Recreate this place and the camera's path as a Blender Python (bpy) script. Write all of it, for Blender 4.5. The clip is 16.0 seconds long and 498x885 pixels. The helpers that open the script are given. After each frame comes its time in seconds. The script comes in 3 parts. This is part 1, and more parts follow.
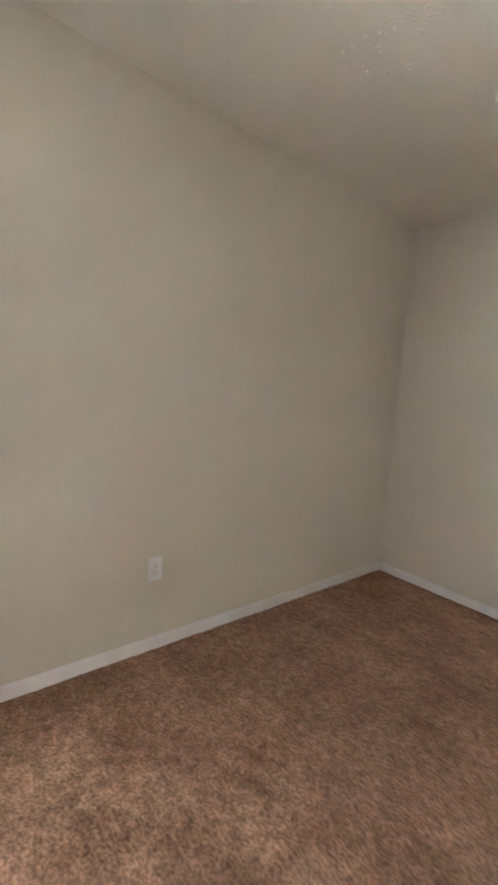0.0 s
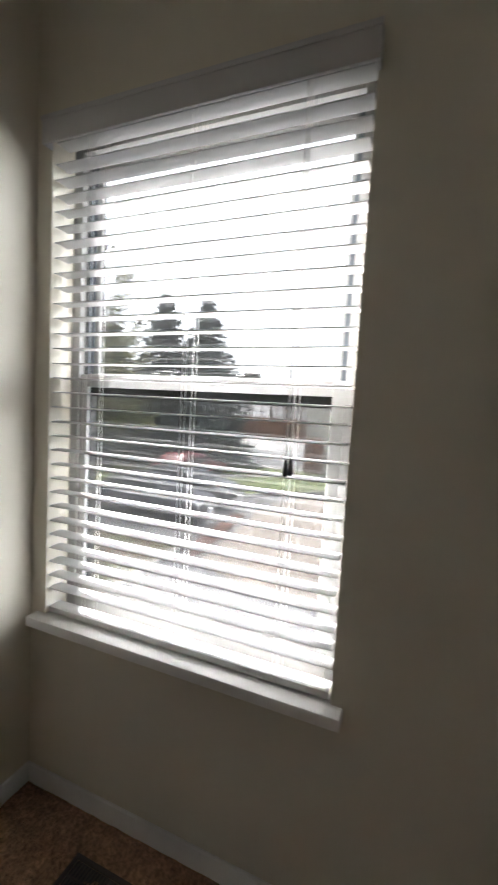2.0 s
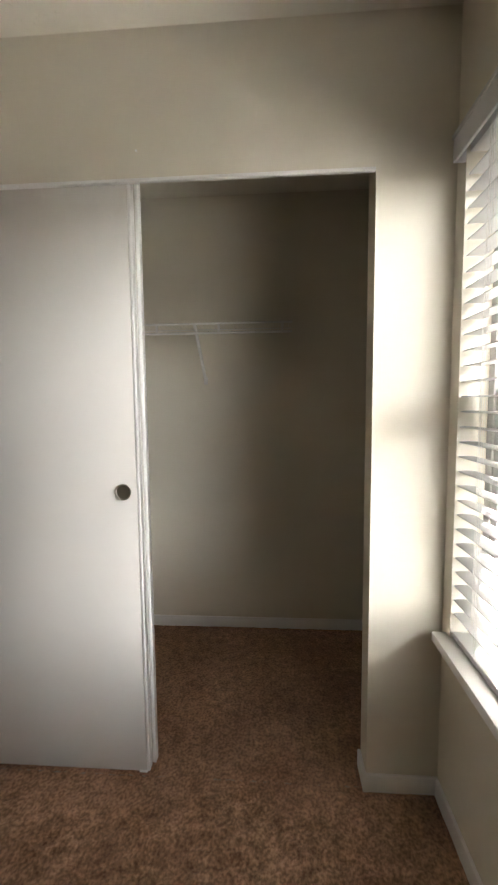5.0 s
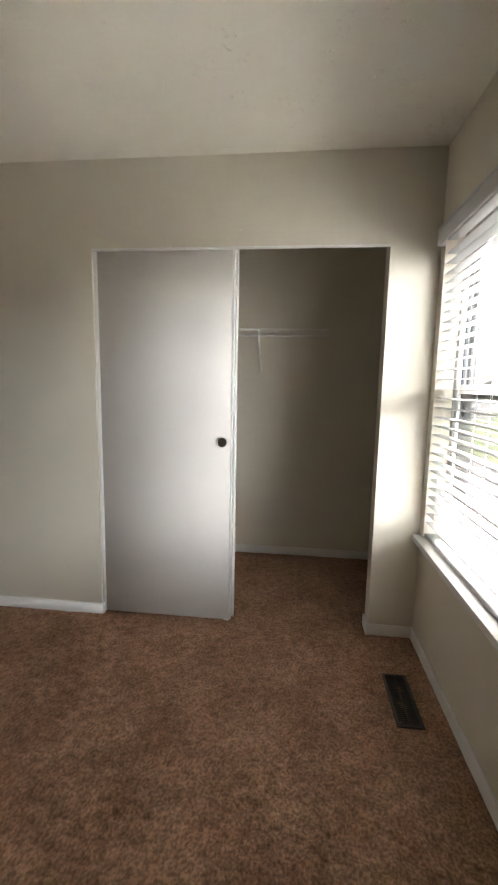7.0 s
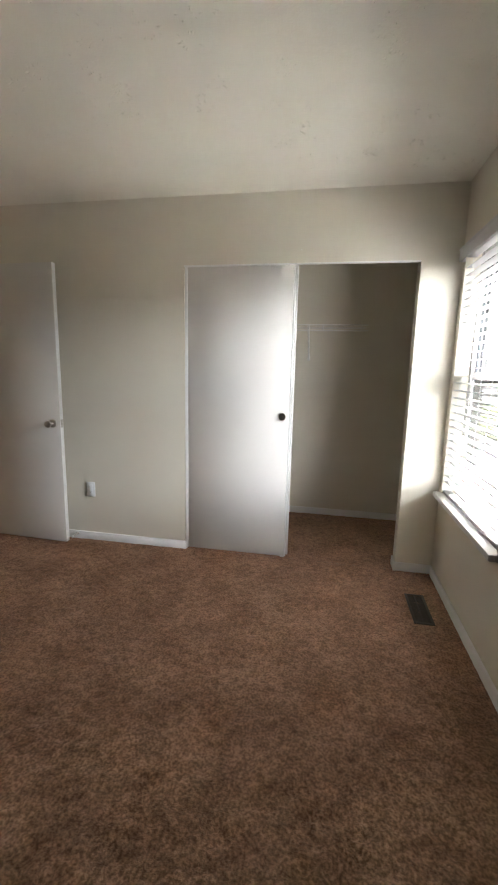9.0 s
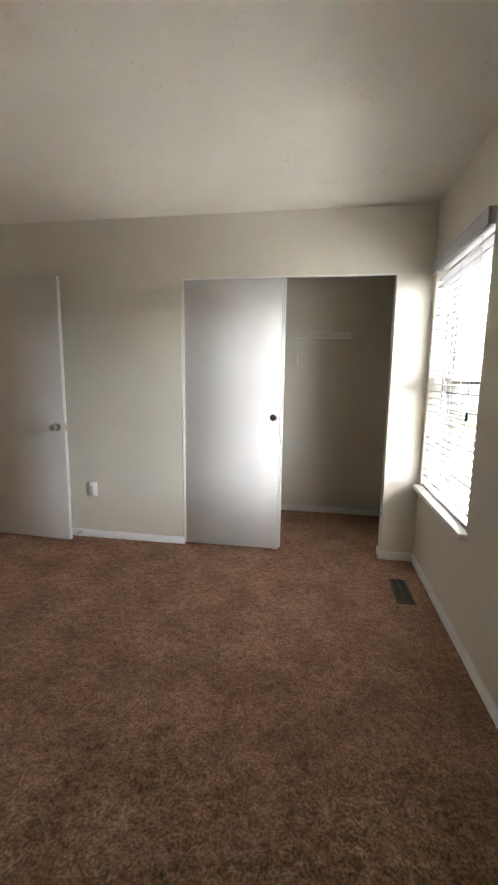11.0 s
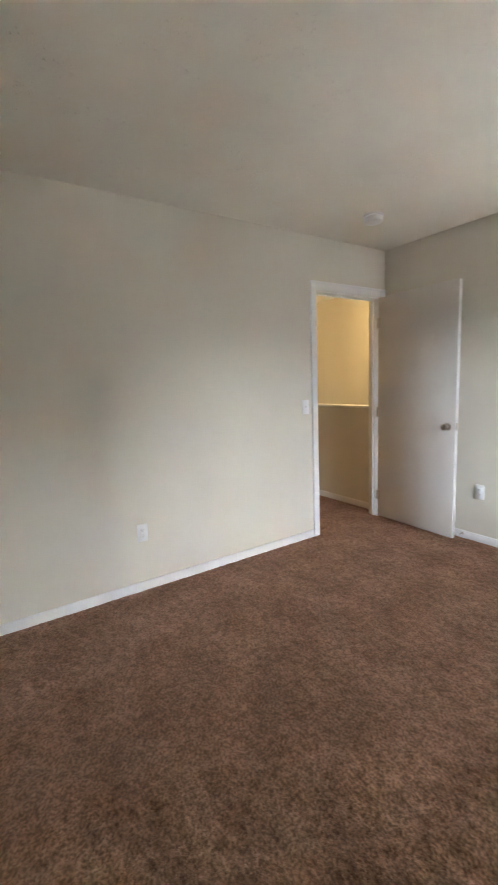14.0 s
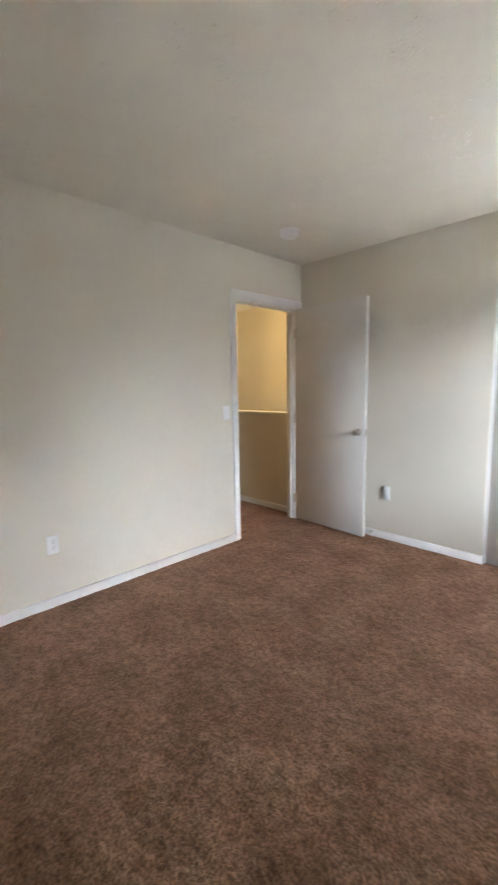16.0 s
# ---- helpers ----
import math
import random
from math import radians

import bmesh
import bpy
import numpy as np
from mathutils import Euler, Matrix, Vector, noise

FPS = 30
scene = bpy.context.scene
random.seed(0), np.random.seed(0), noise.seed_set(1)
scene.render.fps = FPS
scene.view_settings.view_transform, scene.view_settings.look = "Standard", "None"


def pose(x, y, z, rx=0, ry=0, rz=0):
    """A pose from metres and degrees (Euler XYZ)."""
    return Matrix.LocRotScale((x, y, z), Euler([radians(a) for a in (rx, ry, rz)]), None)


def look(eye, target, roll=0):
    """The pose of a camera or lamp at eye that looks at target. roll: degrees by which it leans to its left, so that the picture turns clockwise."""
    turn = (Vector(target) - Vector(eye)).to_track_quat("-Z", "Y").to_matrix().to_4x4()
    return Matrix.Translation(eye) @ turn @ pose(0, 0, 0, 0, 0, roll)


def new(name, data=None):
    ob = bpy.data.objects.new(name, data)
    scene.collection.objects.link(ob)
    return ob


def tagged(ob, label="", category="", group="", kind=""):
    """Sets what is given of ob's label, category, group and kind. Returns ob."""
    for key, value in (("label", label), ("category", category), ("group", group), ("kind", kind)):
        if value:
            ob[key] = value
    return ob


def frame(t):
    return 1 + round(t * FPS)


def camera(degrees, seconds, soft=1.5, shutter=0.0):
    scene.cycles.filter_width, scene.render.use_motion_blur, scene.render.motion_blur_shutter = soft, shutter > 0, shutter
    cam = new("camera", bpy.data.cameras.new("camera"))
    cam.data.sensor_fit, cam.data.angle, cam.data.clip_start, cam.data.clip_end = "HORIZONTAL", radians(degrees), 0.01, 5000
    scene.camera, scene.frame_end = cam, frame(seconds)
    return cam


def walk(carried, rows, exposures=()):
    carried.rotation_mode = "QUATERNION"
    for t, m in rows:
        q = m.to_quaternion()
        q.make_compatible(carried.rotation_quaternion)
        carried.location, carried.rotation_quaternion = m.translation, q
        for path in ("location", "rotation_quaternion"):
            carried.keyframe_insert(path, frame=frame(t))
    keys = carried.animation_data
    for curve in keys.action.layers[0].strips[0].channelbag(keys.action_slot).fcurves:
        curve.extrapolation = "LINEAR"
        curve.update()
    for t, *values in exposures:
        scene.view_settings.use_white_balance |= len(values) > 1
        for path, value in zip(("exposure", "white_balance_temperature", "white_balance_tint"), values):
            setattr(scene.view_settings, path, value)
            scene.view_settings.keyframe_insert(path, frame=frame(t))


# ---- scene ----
cam = camera(61.5, 16.0, soft=2.0, shutter=0.35)
PATH = [
    (0, (-1.713, -0.862, 1.236), (-0.174, -2.119, 1.015), 4.1),
    (0.5, (-1.546, -0.905, 1.27), (0.224, -1.818, 1.087), 3.2),
    (1, (-1.318, -0.949, 1.3), (0.615, -1.416, 1.081), 1.6),
    (1.5, (-1.141, -1.051, 1.3), (0.849, -0.954, 1.128), 0.6),
    (2, (-0.962, -1.133, 1.284), (0.881, -0.375, 1.123), 3.2),
    (2.5, (-0.792, -1.018, 1.328), (0.757, 0.241, 1.204), 3.2),
    (3, (-0.655, -0.985, 1.313), (0.389, 0.717, 1.2), 2.5),
    (3.5, (-0.544, -1.024, 1.313), (-0.187, 0.937, 1.161), 2.6),
    (4, (-0.532, -1.078, 1.314), (-0.545, 0.915, 1.137), 0.5),
    (6.3, (-0.599, -1.941, 1.349), (-0.764, 0.038, 1.112), -0.9),
    (6.5, (-0.647, -2.032, 1.346), (-0.779, -0.057, 1.063), -0.4),
    (7, (-0.678, -2.209, 1.345), (-0.888, -0.239, 1.075), 1.1),
    (7.5, (-0.671, -2.408, 1.348), (-0.985, -0.464, 0.996), 2.5),
    (8, (-0.746, -2.604, 1.337), (-1.012, -0.647, 1.018), 0.1),
    (8.5, (-0.813, -2.79, 1.348), (-1.048, -0.831, 1.021), -0.4),
    (9, (-0.763, -2.871, 1.357), (-1.118, -0.933, 1.011), 1.3),
    (11.3, (-0.743, -3.161, 1.321), (-1.051, -1.205, 1.037), 0.8),
    (11.5, (-0.733, -3.21, 1.319), (-1.104, -1.262, 1.056), 0.5),
    (12, (-0.764, -3.265, 1.346), (-1.409, -1.385, 1.123), -0.9),
    (12.5, (-0.806, -3.269, 1.355), (-1.827, -1.56, 1.162), -1.8),
    (13, (-0.813, -3.279, 1.353), (-2.127, -1.787, 1.135), -2.2),
    (13.5, (-0.827, -3.283, 1.349), (-2.341, -2.003, 1.086), -2.3),
    (14, (-0.858, -3.297, 1.348), (-2.505, -2.199, 1.061), -2.3),
    (14.5, (-0.889, -3.319, 1.315), (-2.638, -2.385, 1.055), -2.4),
    (15, (-0.902, -3.319, 1.321), (-2.665, -2.413, 1.055), -2.3),
    (15.5, (-0.886, -3.302, 1.307), (-2.557, -2.233, 1.053), -1.5),
    (16, (-0.849, -3.294, 1.332), (-2.264, -1.905, 1.069), -1.0),
]
EXPOSURE = [(0, 8.3, 5900, 10), (0.5, 8.2, 6200, 10), (1.0, 7.85, 6300, 10), (1.5, 7.1, 6300, 10), (2.0, 5.95, 6200, 10), (2.5, 5.35, 6200, 10),
            (3.0, 5.55, 6400, 10), (3.5, 6.15, 6800, 10), (4.0, 6.5, 6800, 10), (6.5, 6.75, 6600, 10), (9.0, 7.2, 6300, 10), (11.5, 7.3, 6200, 10),
            (12.0, 7.5, 6150, 10), (12.5, 7.55, 6150, 10), (14.5, 7.95, 5800, 10), (16, 7.9, 5800, 10)]
# the last two dim the view outside and veil it with imitated glare
SKY, LAMP, VIEW_DIMMING, GLARE_HAZE = 0.085, 0.15, 0.05, 0.003
walk(cam, [(t, look(e, a, r)) for t, e, a, r in PATH], EXPOSURE)

# ---- world, sun, large lights ----
SUN_ELEVATION, SUN_AZIMUTH = radians(55), radians(52)   # azimuth from +y towards +x
world = bpy.data.worlds.new("overcast_sky")
scene.world = world
world.use_nodes = True
wn, wl = world.node_tree.nodes, world.node_tree.links
sky = wn.new("ShaderNodeTexSky")
sky.sky_type = 'NISHITA'
sky.sun_disc = False
sky.sun_elevation = SUN_ELEVATION
sky.sun_rotation = SUN_AZIMUTH
sky.air_density, sky.dust_density, sky.ozone_density = 1.0, 2.5, 1.0
pale = wn.new("ShaderNodeHueSaturation")
pale.inputs["Saturation"].default_value = 0.16
wl.new(sky.outputs[0], pale.inputs["Color"])
wl.new(pale.outputs[0], wn["Background"].inputs["Color"])
wn["Background"].inputs["Strength"].default_value = SKY

sun_data = bpy.data.lights.new("sun", "SUN")
sun_data.energy, sun_data.angle, sun_data.color = 1.3, radians(14), (1, .96, .9)
new("sun", sun_data).matrix_world = look(
    (math.cos(SUN_ELEVATION) * math.sin(SUN_AZIMUTH) * 30, math.cos(SUN_ELEVATION) * math.cos(SUN_AZIMUTH) * 30, math.sin(SUN_ELEVATION) * 30), (0, 0, 0))

# sky light gathered at the window
portal = bpy.data.lights.new("window_skylight", "AREA")
portal.shape, portal.size, portal.size_y, portal.energy = "RECTANGLE", 0.92, 1.45, 1
portal.cycles.is_portal = True
new("window_skylight", portal).matrix_world = look((0.17, -0.52, 1.33), (-3, -0.52, 1.33))

# warm lamp over the stairs
stair = bpy.data.lights.new("stair_lamp", "POINT")
stair.energy, stair.color, stair.shadow_soft_size = LAMP, (1, .67, .30), 0.09
new("stair_lamp", stair).location = (-3.74, 0.78, 2.25)


# ---- materials ----
def material(name, base, rough=0.6, metal=0.0, vary=0.08, scale=3.0, fine=120.0, fine_vary=0.0, bump=0.0, bump_scale=150.0,
             bump_distance=0.002, tint=None, gloss=0.5, mid=0.0, mid_scale=30.0, stretch=(1, 1, 1)):
    """Colour with broad blotches and fine grain, and a fine relief."""
    m = bpy.data.materials.new(name)
    m.use_nodes = True
    n, l = m.node_tree.nodes, m.node_tree.links
    p = n["Principled BSDF"]
    p.inputs["Roughness"].default_value, p.inputs["Metallic"].default_value = rough, metal
    p.inputs["Specular IOR Level"].default_value = gloss
    where = n.new("ShaderNodeTexCoord")
    mp = n.new("ShaderNodeMapping")
    mp.inputs["Scale"].default_value = stretch
    l.new(where.outputs["Object"], mp.inputs["Vector"])

    def grain(s, detail=4):
        g = n.new("ShaderNodeTexNoise")
        g.inputs["Scale"].default_value, g.inputs["Detail"].default_value = s, detail
        l.new(mp.outputs[0], g.inputs["Vector"])
        return g.outputs["Fac"]

    def mixed(fac, a, b, lo=0.35, hi=0.65):
        r = n.new("ShaderNodeMapRange")
        r.inputs["From Min"].default_value, r.inputs["From Max"].default_value = lo, hi
        l.new(fac, r.inputs["Value"])
        x = n.new("ShaderNodeMix")
        x.data_type = 'RGBA'
        l.new(r.outputs[0], x.inputs["Factor"])
        for value, socket in ((a, x.inputs["A"]), (b, x.inputs["B"])):
            if hasattr(value, "links"):
                l.new(value, socket)
            else:
                socket.default_value = (*value, 1)
        return x.outputs["Result"]

    other = tint or tuple(c * (1 - 2 * vary) for c in base)
    colour = mixed(grain(scale), base, other)
    for s, amount, detail in ((mid_scale, mid, 3), (fine, fine_vary, 2)):
        if not amount:
            continue
        dark = n.new("ShaderNodeMix")
        dark.data_type, dark.blend_type = 'RGBA', 'MULTIPLY'
        dark.inputs["Factor"].default_value = 1
        l.new(colour, dark.inputs["A"])
        l.new(mixed(grain(s, detail), (1 - amount,) * 3, (1 + amount,) * 3), dark.inputs["B"])
        colour = dark.outputs["Result"]
    l.new(colour, p.inputs["Base Color"])
    if bump:
        b = n.new("ShaderNodeBump")
        b.inputs["Strength"].default_value, b.inputs["Distance"].default_value = bump, bump_distance
        l.new(grain(bump_scale, 3), b.inputs["Height"])
        l.new(b.outputs[0], p.inputs["Normal"])
    return m


WALL = (0.755, 0.712, 0.612)
m_wall = material("greige_wall_paint", WALL, 0.85, gloss=0.25, vary=0.02, scale=1.3, bump=0.25, bump_scale=260, bump_distance=0.001)
m_ceiling = material("stippled_ceiling_paint", (0.84, 0.81, 0.715), 0.9, gloss=0.2, vary=0.025, scale=1.5, bump=0.5, bump_scale=120, bump_distance=0.002)
m_trim = material("white_trim_paint", (0.88, 0.875, 0.86), 0.38, vary=0.03, scale=6, bump=0.1, bump_scale=90, bump_distance=0.001)
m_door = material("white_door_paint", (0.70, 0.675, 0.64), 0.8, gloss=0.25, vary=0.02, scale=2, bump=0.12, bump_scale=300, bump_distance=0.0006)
m_carpet = material("brown_carpet", (0.42, 0.247, 0.160), 0.95, gloss=0.1, tint=(0.29, 0.162, 0.104), scale=4.5, fine=95, fine_vary=0.34, mid=0.2, mid_scale=26, bump=1.0, bump_scale=230, bump_distance=0.007)
pile = m_carpet.node_tree.nodes["Principled BSDF"]
pile.inputs["Sheen Weight"].default_value, pile.inputs["Sheen Roughness"].default_value = 0.22, 0.45
pile.inputs["Sheen Tint"].default_value = (0.85, 0.62, 0.5, 1)
m_blind = material("white_blind", (0.62, 0.62, 0.625), 0.38, vary=0.015, scale=8)
m_cord = material("white_cord", (0.78, 0.77, 0.74), 0.8)
m_tassel = material("dark_tassel", (0.03, 0.03, 0.03), 0.45)
# white vinyl darkened to grey for the shade on its backlit side
m_vinyl = material("backlit_white_vinyl", (0.36, 0.355, 0.345), 0.4, vary=0.02)
m_track = material("grey_window_track", (0.10, 0.115, 0.13), 0.45)
m_plate = material("white_plastic", (0.88, 0.88, 0.87), 0.3, vary=0.01)
m_slot = material("dark_slot", (0.04, 0.04, 0.04), 0.6)
m_nickel = material("satin_nickel", (0.62, 0.58, 0.53), 0.28, metal=1.0, vary=0.03, scale=40)
m_dark_cup = material("bronzed_cup", (0.30, 0.27, 0.23), 0.35, metal=1.0, vary=0.05, scale=40)
m_vent = material("brown_register", (0.10, 0.085, 0.075), 0.5, metal=0.4)
m_wire = material("white_coated_wire", (0.82, 0.81, 0.78), 0.35)
m_asphalt = material("asphalt", (0.20, 0.195, 0.19), 0.9, vary=0.1, scale=0.6, fine=25, fine_vary=0.25)
m_concrete = material("concrete", (0.36, 0.31, 0.26), 0.85, vary=0.12, scale=0.7, fine=20, fine_vary=0.1)
m_kerb = material("kerb_concrete", (0.45, 0.43, 0.40), 0.85, vary=0.12, scale=1.5, fine=20, fine_vary=0.1)
m_grass = material("grass", (0.11, 0.16, 0.04), 0.9, tint=(0.13, 0.14, 0.05), scale=0.8, fine=14, fine_vary=0.4)
m_bank = material("dry_bank", (0.075, 0.08, 0.035), 0.95, tint=(0.10, 0.07, 0.045), scale=1.1, fine=14, fine_vary=0.4)
m_mulch = material("mulch", (0.16, 0.075, 0.05), 0.95, vary=0.25, scale=6, fine=30, fine_vary=0.4)
m_bark = material("bark", (0.11, 0.08, 0.06), 0.9, vary=0.25, scale=5)
m_spruce = material("spruce_needles", (0.10, 0.14, 0.12), 0.9, tint=(0.15, 0.18, 0.16), scale=1.6)
m_leaf = material("yellow_green_leaves", (0.17, 0.20, 0.06), 0.85, tint=(0.24, 0.23, 0.08), scale=1.2)
m_twig = material("bare_twigs", (0.24, 0.20, 0.17), 0.9, vary=0.15, scale=0.5)
m_siding = material("cream_siding", (0.68, 0.65, 0.58), 0.7, vary=0.04, scale=0.4)
m_brick = material("brick_wall", (0.30, 0.17, 0.12), 0.85, vary=0.2, scale=2, fine=9, fine_vary=0.25)
m_roof = material("orange_brown_shingles", (0.40, 0.20, 0.10), 0.85, vary=0.15, scale=1.5, fine=6, fine_vary=0.2)
m_fence = material("brown_fence", (0.20, 0.115, 0.07), 0.85, vary=0.2, scale=0.7)
m_pane_dark = material("far_window_glass", (0.05, 0.06, 0.07), 0.1)
m_grey_car = material("grey_car_paint", (0.07, 0.075, 0.085), 0.3, metal=0.3)
m_red_car = material("red_car_paint", (0.22, 0.03, 0.03), 0.3)
m_tyre = material("tyre", (0.025, 0.025, 0.025), 0.85)

m_dimming_glass = bpy.data.materials.new("view_dimming_glass")
m_dimming_glass.use_nodes = True
gp = m_dimming_glass.node_tree.nodes["Principled BSDF"]
# near-black tint put into the colour to dim the bright view outside
gp.inputs["Base Color"].default_value = (VIEW_DIMMING, VIEW_DIMMING, VIEW_DIMMING * 1.01, 1)
gn, gl = m_dimming_glass.node_tree.nodes, m_dimming_glass.node_tree.links
veil, both = gn.new("ShaderNodeBsdfTranslucent"), gn.new("ShaderNodeMixShader")     # a faint white layer that imitates glare hazing the view outside
veil.inputs["Color"].default_value = (.8, .8, .8, 1)
both.inputs[0].default_value = GLARE_HAZE
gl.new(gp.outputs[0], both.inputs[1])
gl.new(veil.outputs[0], both.inputs[2])
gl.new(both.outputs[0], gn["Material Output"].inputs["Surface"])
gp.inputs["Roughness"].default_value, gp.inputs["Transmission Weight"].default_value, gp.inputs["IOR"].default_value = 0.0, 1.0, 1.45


# ---- mesh helpers ----
def put_box(bm, x0, x1, y0, y1, z0, z1, bevel=0.0, segments=2):
    made = bmesh.ops.create_cube(bm, size=1)["verts"]
    for v in made:
        v.co = ((x0 + x1) / 2 + v.co.x * (x1 - x0), (y0 + y1) / 2 + v.co.y * (y1 - y0), (z0 + z1) / 2 + v.co.z * (z1 - z0))
    if bevel:
        edges = list({e for v in made for e in v.link_edges})
        bmesh.ops.bevel(bm, geom=edges, offset=bevel, segments=segments, profile=0.5, affect='EDGES', clamp_overlap=True)


def put_rod(bm, a, b, r0, r1=None, sides=8, caps=True):
    a, b = Vector(a), Vector(b)
    r1 = r0 if r1 is None else r1
    turn = (b - a).to_track_quat("Z", "Y").to_matrix().to_4x4()
    bmesh.ops.create_cone(bm, cap_ends=caps, segments=sides, radius1=r0, radius2=r1, depth=(b - a).length,
                          matrix=Matrix.Translation((a + b) / 2) @ turn)


def put_lathe(bm, profile, axis_from, axis_to, sides=32):
    """Turns a profile of (distance along, radius) about an axis."""
    a = Vector(axis_from)
    m = Matrix.Translation(a) @ (Vector(axis_to) - a).to_track_quat("Z", "Y").to_matrix().to_4x4()
    rings = []
    for along, r in profile:
        rings.append([bm.verts.new(m @ Vector((r * math.cos(2 * math.pi * i / sides), r * math.sin(2 * math.pi * i / sides), along)))
                      for i in range(sides)])
    for p, q in zip(rings, rings[1:]):
        for i in range(sides):
            bm.faces.new((p[i], p[(i + 1) % sides], q[(i + 1) % sides], q[i]))
    bm.faces.new(rings[-1])
    bm.faces.new(rings[0][::-1])


def put_prism(bm, outline, z0, z1):
    """An upright block over a plan outline."""
    low = [bm.verts.new((x, y, z0)) for x, y in outline]
    high = [bm.verts.new((x, y, z1)) for x, y in outline]
    bm.faces.new(low[::-1])
    bm.faces.new(high)
    k = len(outline)
    for i in range(k):
        bm.faces.new((low[i], low[(i + 1) % k], high[(i + 1) % k], high[i]))


def finish(name, bm, mat, smooth=False):
    bmesh.ops.recalc_face_normals(bm, faces=bm.faces)
    me = bpy.data.meshes.new(name)
    bm.to_mesh(me)
    bm.free()
    for q in (mat if isinstance(mat, (list, tuple)) else (mat,)):
        me.materials.append(q)
    if smooth:
        me.polygons.foreach_set("use_smooth", [True] * len(me.polygons))
        me.set_sharp_from_angle(angle=radians(40))
    return new(name, me)


def structure(name, bm, mat, smooth=False):
    return tagged(finish(name, bm, mat, smooth), kind="structure")


def boxes(name, mat, *sizes, bevel=0.0):
    bm = bmesh.new()
    for s in sizes:
        put_box(bm, *s, bevel=bevel)
    return structure(name, bm, mat, bevel > 0)


def thing(name, at, label, category, group="", turn=0.0):
    ob = new(name)
    ob.empty_display_size = 0.1
    ob.matrix_basis = pose(*at, 0, 0, turn)
    return tagged(ob, label, category, group)


def part(parent, name, bm, mat, label="", smooth=False):
    ob = finish(name, bm, mat, smooth)
    ob.parent = parent
    return tagged(ob, label)


def part_boxes(parent, name, mat, *sizes, bevel=0.0, label=""):
    bm = bmesh.new()
    for s in sizes:
        put_box(bm, *s, bevel=bevel)
    return part(parent, name, bm, mat, label, bevel > 0)


# ---- the room's shell ----
H = 2.472                     # ceiling
WX = -3.46                    # door wall
SY = -3.62                    # wall behind the walker
CX0, CX1, CZ = -1.765, -0.238, 2.03      # closet opening
CY = 1.04                     # closet back
WY0, WY1, WZ0, WZ1 = -0.985, -0.062, 0.592, 2.078   # window opening
DY0, DY1, DZ = -0.872, -0.075, 2.062      # room door opening
T = 0.10

boxes("wall_east", m_wall, (0, .17, SY - .1, WY0, 0, H), (0, .17, WY1, CY + .1, 0, H), (0, .17, WY0, WY1, 0, WZ0 - .03), (0, .17, WY0, WY1, WZ1, H))
boxes("wall_south", m_wall, (WX - .1, 0, SY - .1, SY, 0, H))
boxes("wall_north", m_wall, (WX, CX0, 0, T, 0, H), (CX1, 0, 0, T, 0, H), (CX0, CX1, 0, T, CZ + .09, H), (CX0, CX1, 0, .016, CZ + .010, CZ + .09))
boxes("wall_west", m_wall, (WX - T, WX, SY, DY0, 0, H), (WX - T, WX, DY0, DY1, DZ, H), (WX - T, WX, DY1, 1.2, 0, H))
boxes("wall_closet", m_wall, (-2.0, 0, CY, CY + .1, 0, H), (-2.1, -2.0, T, CY + .1, 0, H))
HX = -5.7                     # far end of the hall
boxes("wall_hall", m_wall, (HX - .1, HX, -2.0, 1.3, -2.7, H), (HX, WX - T, -2.1, -2.0, 0, H), (HX, WX, 1.2, 1.3, -2.7, H))
boxes("wall_stair_guard", m_wall, (HX, WX - T, .03, .14, -.2, 1.04))
boxes("trim_stair_guard_cap", m_trim, (HX, WX - T, .012, .158, 1.04, 1.062), bevel=.004)
# unseen storey below, added to keep daylight out of the stairwell
boxes("wall_unseen_lower_storey", m_siding, (HX - .1, .17, SY - .1, .03, -2.8, -.2), (WX - T, .17, .03, CY + .1, -2.8, -.2), (HX, WX - T, .03, .14, -2.8, -.2))
boxes("floor_stairwell", m_concrete, (HX, WX - T, .14, 1.2, -2.75, -2.65))


